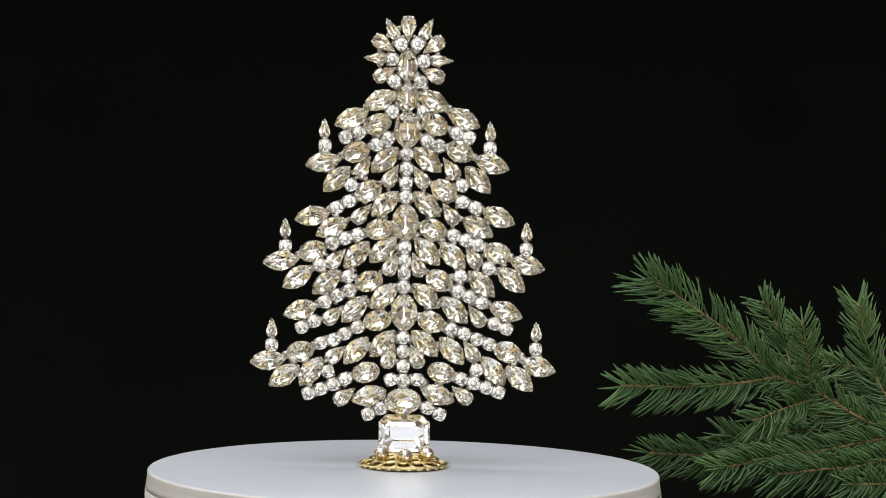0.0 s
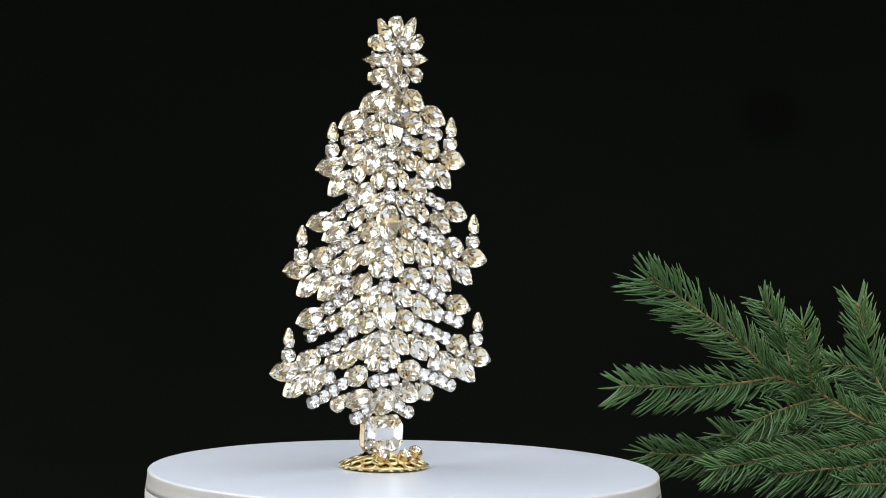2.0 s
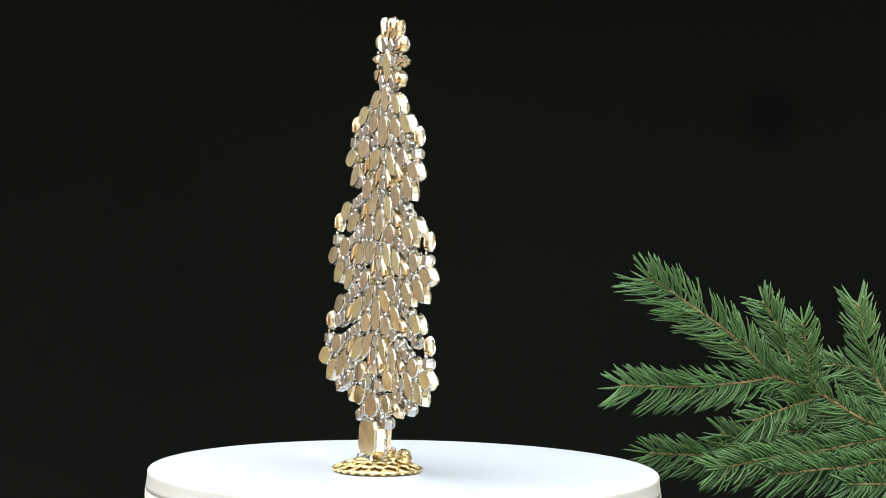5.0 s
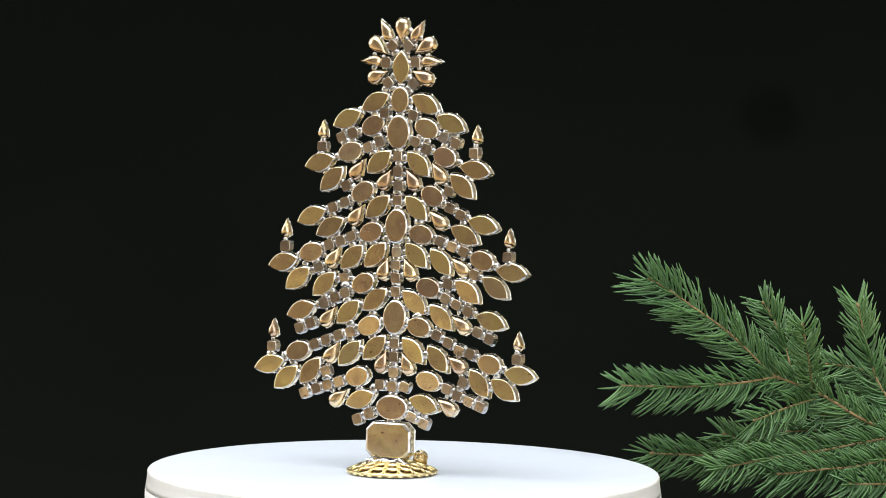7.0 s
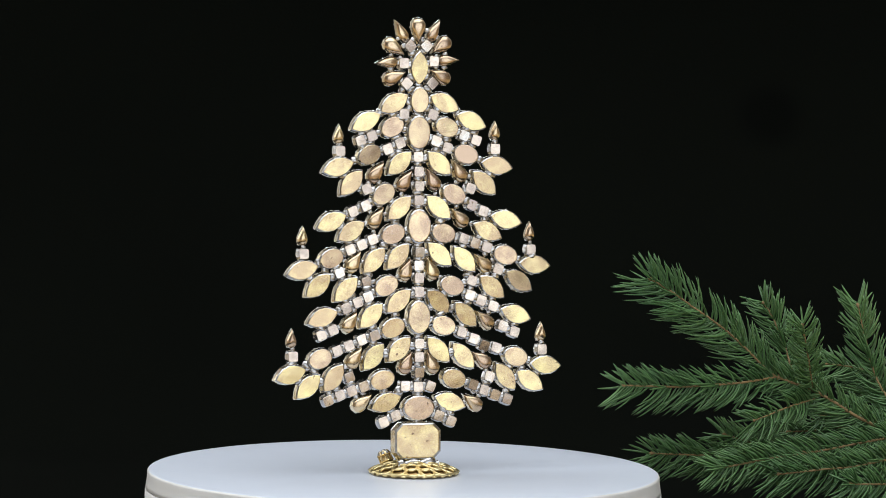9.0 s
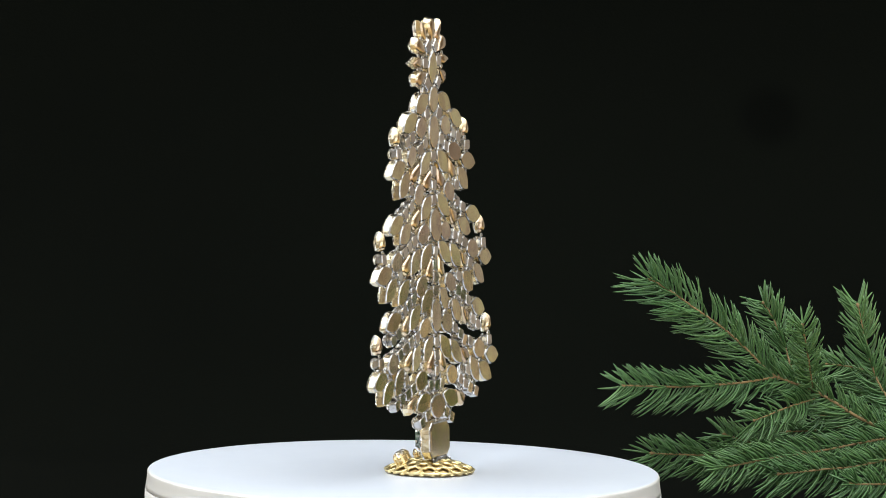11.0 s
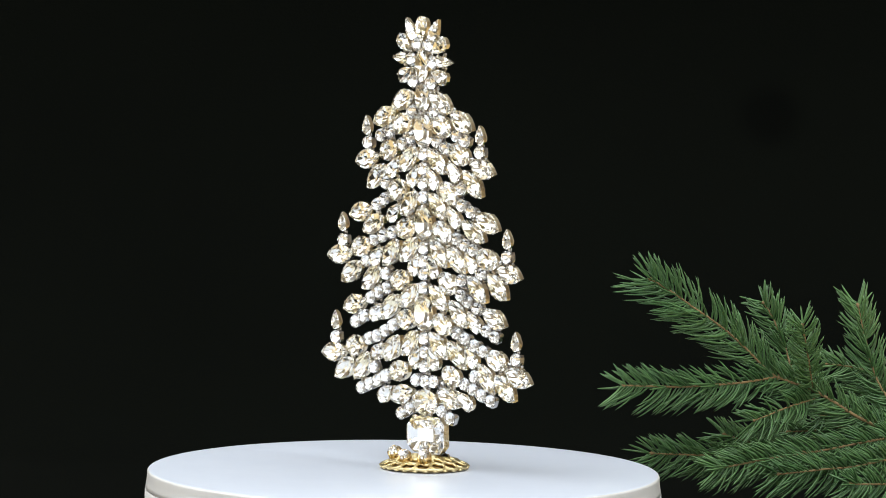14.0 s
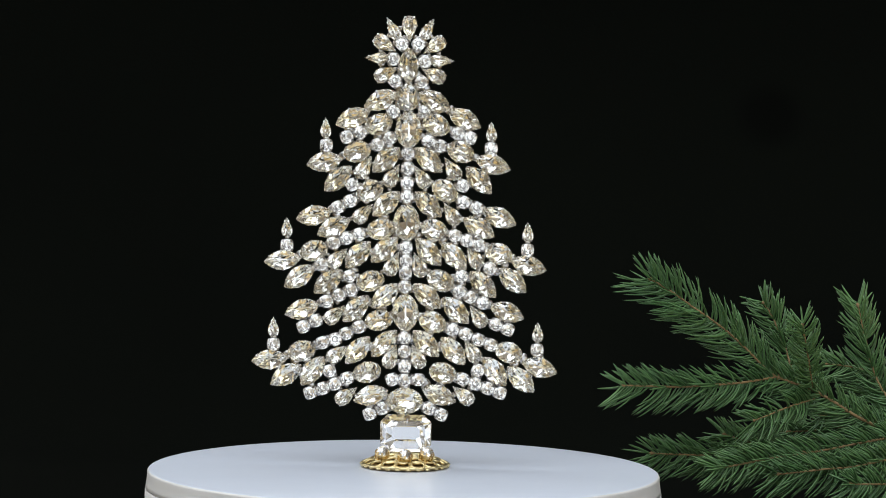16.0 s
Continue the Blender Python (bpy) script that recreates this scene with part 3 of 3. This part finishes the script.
    lathe(bm, [(0, -4.6 * MM), (2.3 * MM, -4.6 * MM), (3.0 * MM, -3.7 * MM), (3.1 * MM, -0.3 * MM), (2.9 * MM, -0.1 * MM)], 24)
    for k in range(8):
        ang = Matrix.Rotation(math.pi * (k + 0.5) / 4, 4, "Z")
        bmesh.ops.create_cube(bm, size=1, matrix=Matrix.Scale(MM, 4) @ ang @ Matrix.Translation((3.2, 0, -1.7)) @ Matrix.Diagonal((0.6, 1.0, 3.9, 1)))
        bmesh.ops.create_cube(bm, size=1, matrix=Matrix.Scale(MM, 4) @ ang @ Matrix.Translation((3.0, 0, 0.5)) @ Matrix.Rotation(radians(-38), 4, "Y") @ Matrix.Diagonal((0.5, 0.9, 1.3, 1)))
    for z in (-3.6, -0.4):
        lathe(bm, [((3.35 + 0.35 * math.cos(a)) * MM, (z + 0.35 * math.sin(a)) * MM) for a in np.linspace(0, 2 * math.pi, 7)], 24)
    basket = mesh_of("basket", bm, GILT)
    for u, y, z, tx, ty in ((-10.6, -11.2, 8.2, 26, -8), (0.9, -15.4, 7.6, 30, 2), (11.4, -11.8, 8.2, 26, 8)):
        gem = put("round_crystal", gems["round"][0], tree_ob, pose(u * MM, y * MM, z * MM, tx, ty, 20), "small round crystal on the foot")
        put("setting", basket, gem, None, "gilt basket setting with claws")
    return tree_ob


TREE = build_tree()


# ---- spruce branch beside the turntable ----
def build_branch():
    rng = random.Random(11)
    br = tagged(new("spruce_branch"), "fresh green spruce branch with many side twigs", "branch")
    ORIGIN = Vector((0.30, 0.10, TABLE_Z))
    br.matrix_basis = Matrix.Translation(ORIGIN)

    def line(pts):
        """A smooth line through (x, z, y) points in centimetres."""
        p = [Vector((x, y, z)) * 0.01 - ORIGIN for x, z, y in pts]
        out = []
        for i in range(len(p) - 1):
            p0, p1, p2, p3 = p[max(i - 1, 0)], p[i], p[i + 1], p[min(i + 2, len(p) - 1)]
            for k in range(8):
                s = k / 8
                out.append(0.5 * ((2 * p1) + (p2 - p0) * s + (2 * p0 - 5 * p1 + 4 * p2 - p3) * s * s + (3 * p1 - p0 - 3 * p2 + p3) * s ** 3))
        return out + [p[-1]]

    def needle(bm, base, way, side, along, length, width, near_tip):
        bend = along * rng.uniform(0.40, 0.75) * (1 - 0.6 * near_tip) + Vector((0, 0, 1)) * rng.uniform(-0.04, 0.14) + side * rng.uniform(-0.06, 0.06)
        up = way.cross(side).normalized()
        rows = []
        for s, wd in ((0, 0.65), (0.3, 1.0), (0.6, 1.0), (0.88, 0.7)):
            c = base + way * length * s + bend * length * s * s
            rows.append([bm.verts.new(c + o * width * wd * 0.5) for o in (side, up * 0.8, -side, -up * 0.8)])
        tip = bm.verts.new(base + way * length + bend * length)
        for a, c in zip(rows, rows[1:]):
            for k in range(4):
                bm.faces.new((a[k], a[(k + 1) % 4], c[(k + 1) % 4], c[k])).smooth = True
        for k in range(4):
            bm.faces.new((rows[-1][k], rows[-1][(k + 1) % 4], tip)).smooth = True

    def twig(name, pts, r0, r1, per_cm, length, bare=0.0):
        path = line(pts)
        n = len(path)
        bm = bmesh.new()
        tube(bm, path, [0.8 * (r0 + (r1 - r0) * i / (n - 1)) for i in range(n - 2)] + [1.9 * r1, 0.6 * r1], 7)
        t = part(name, bm, BARK, br)
        seg = [(path[i + 1] - path[i]).length for i in range(n - 1)]
        total = sum(seg)
        bm = bmesh.new()
        count = int(total * 100 * per_cm)
        for k in range(count):
            s = total * (bare + (1 - bare) * (k + rng.random()) / count)
            i, acc = 0, 0.0
            while i < n - 2 and acc + seg[i] < s:
                acc += seg[i]
                i += 1
            p = path[i].lerp(path[i + 1], min(1, (s - acc) / seg[i]))
            d = (path[i + 1] - path[i]).normalized()
            a = d.cross(Vector((0, 1, 0))).normalized()
            c = d.cross(a).normalized()
            th = rng.choice((0, math.pi)) + rng.gauss(0, 0.60) if rng.random() < 0.90 else rng.uniform(0, 6.28)
            out = a * math.cos(th) + c * math.sin(th)
            near_tip = max(0.0, 1 - (total - s) / 0.014)
            lean = radians(rng.gauss(66, 8) * (1 - 0.55 * near_tip * rng.random()))
            way = (d * math.cos(lean) + out * math.sin(lean)).normalized()
            side = way.cross(Vector((0, 1, 0.1))).normalized()
            size = length * rng.uniform(0.80, 1.04) * (1 - 0.04 * near_tip) * (1 - 0.18 * out.z) * (0.8 + 0.2 * min(1, s / 0.02))
            needle(bm, p, way, side, d, size, rng.uniform(1.0, 1.3) * 0.001, near_tip)
        me = mesh_of("needles", bm, NEEDLE)
        tagged(put("needles", me, t, None, "slender green needles"), kind="stuff")
        return t

    twig("stem", [(25.60, 0.38, 10.4), (24.11, 1.16, 10.2), (22.79, 1.81, 10.0), (21.49, 2.61, 10.0), (20.51, 3.13, 10.0), (19.53, 3.48, 9.9), (18.71, 3.77, 9.8)], 0.0012, 0.0009, 26, 0.013)
    twig("twig", [(18.71, 3.77, 9.8), (18.21, 4.13, 9.7), (16.89, 5.43, 9.5), (15.73, 6.41, 9.2), (14.41, 7.31, 8.9), (13.27, 8.12, 8.7), (12.09, 8.81, 8.5)], 0.00085, 0.0006, 25, 0.0165)
    twig("twig", [(18.71, 3.77, 9.8), (16.90, 3.54, 9.0), (15.59, 3.46, 8.6), (13.98, 3.37, 8.3), (12.36, 3.41, 8.0), (10.83, 3.46, 7.8)], 0.0008, 0.0006, 26, 0.014)
    twig("twig", [(19.76, 3.36, 11.0), (19.49, 4.27, 11.6), (19.17, 5.28, 12.0), (18.65, 6.47, 12.3), (18.08, 7.34, 12.5)], 0.0007, 0.0006, 26, 0.012)
    twig("twig", [(20.54, 3.24, 10.0), (20.43, 3.78, 9.5), (20.24, 4.80, 9.0), (20.03, 5.81, 8.6), (19.83, 6.68, 8.2)], 0.00065, 0.00055, 26, 0.0115)
    twig("twig", [(20.68, 2.66, 10.0), (19.82, 2.51, 9.2), (18.98, 2.28, 8.6), (18.15, 2.01, 8.0), (17.41, 1.78, 7.6)], 0.00065, 0.00055, 25, 0.0135)
    twig("twig", [(25.31, 1.25, 11.0), (24.43, 2.64, 11.5), (23.91, 3.57, 11.9), (23.54, 4.68, 12.1), (23.24, 5.96, 12.3), (22.90, 7.32, 12.5)], 0.0008, 0.0006, 26, 0.0122)
    twig("twig", [(24.01, 3.49, 12.6), (23.31, 3.85, 13.0), (22.36, 4.00, 13.4), (21.42, 4.07, 13.6)], 0.0006, 0.0005, 24, 0.013)
    twig("twig", [(25.39, 1.62, 12.0), (24.53, 2.19, 12.6), (23.82, 2.79, 13.0), (23.19, 3.19, 13.4)], 0.0006, 0.0005, 24, 0.013)
    twig("twig", [(25.55, 1.01, 10.0), (24.23, 0.85, 9.0), (22.53, 0.59, 8.3), (21.04, 0.35, 7.7), (19.41, 0.14, 7.1), (17.95, -0.05, 6.7), (16.66, -0.29, 6.4), (15.41, -0.49, 6.2)], 0.0009, 0.0006, 27, 0.014)
    twig("twig", [(20.43, -0.06, 10.2), (18.96, -0.01, 10.1), (17.35, -0.15, 10.0), (15.73, -0.25, 9.9), (14.11, -0.22, 9.7), (12.33, -0.16, 9.5)], 0.0007, 0.0006, 26, 0.014)
    twig("twig", [(19.23, 0.10, 9.3), (18.28, 0.27, 9.5), (17.16, 0.52, 9.8), (16.04, 0.84, 10.0)], 0.0006, 0.0005, 26, 0.013)
    twig("twig", [(25.49, 0.06, 9.0), (24.15, -0.10, 7.8), (22.45, -0.38, 7.0), (20.98, -0.46, 6.5), (19.68, -0.59, 6.2), (18.53, -0.69, 6.0)], 0.0008, 0.0006, 27, 0.014)
    twig("twig", [(25.38, -1.24, 7.5), (24.06, -1.15, 6.4), (23.01, -1.10, 5.8), (22.10, -1.03, 5.4)], 0.0007, 0.0006, 26, 0.013)
    twig("twig", [(24.59, 1.08, 13.0), (23.11, 0.85, 13.8), (21.84, 0.67, 14.3), (20.72, 0.49, 14.6), (19.50, 0.41, 14.8)], 0.0006, 0.00055, 24, 0.013)
    twig("twig", [(23.76, 1.59, 12.0), (22.83, 1.76, 12.6), (22.05, 1.65, 13.0), (21.18, 1.41, 13.3)], 0.0006, 0.00055, 24, 0.013)
    twig("twig", [(25.49, 0.43, 11.0), (24.40, 0.12, 11.4), (23.30, -0.15, 11.8), (22.02, -0.56, 12.0)], 0.0006, 0.00055, 25, 0.013)


build_branch()


# ---- what moves: plate and tree turn together about the plate's middle ----
START, RATE, OFFSET = 0.325, 22.31, 0.0147


def motions():
    steps = [i * 0.25 for i in range(65)]
    plate_rows, tree_rows = [], []
    for t in steps:
        a = START + RATE * t
        plate_rows.append((t, pose(0, 0, 0, 0, 0, a)))
        tree_rows.append((t, pose(-OFFSET * math.sin(radians(a)), OFFSET * math.cos(radians(a)), 0.0003, 0, 0, a)))
    walk(PLATE, plate_rows)
    walk(TREE, tree_rows)


motions()
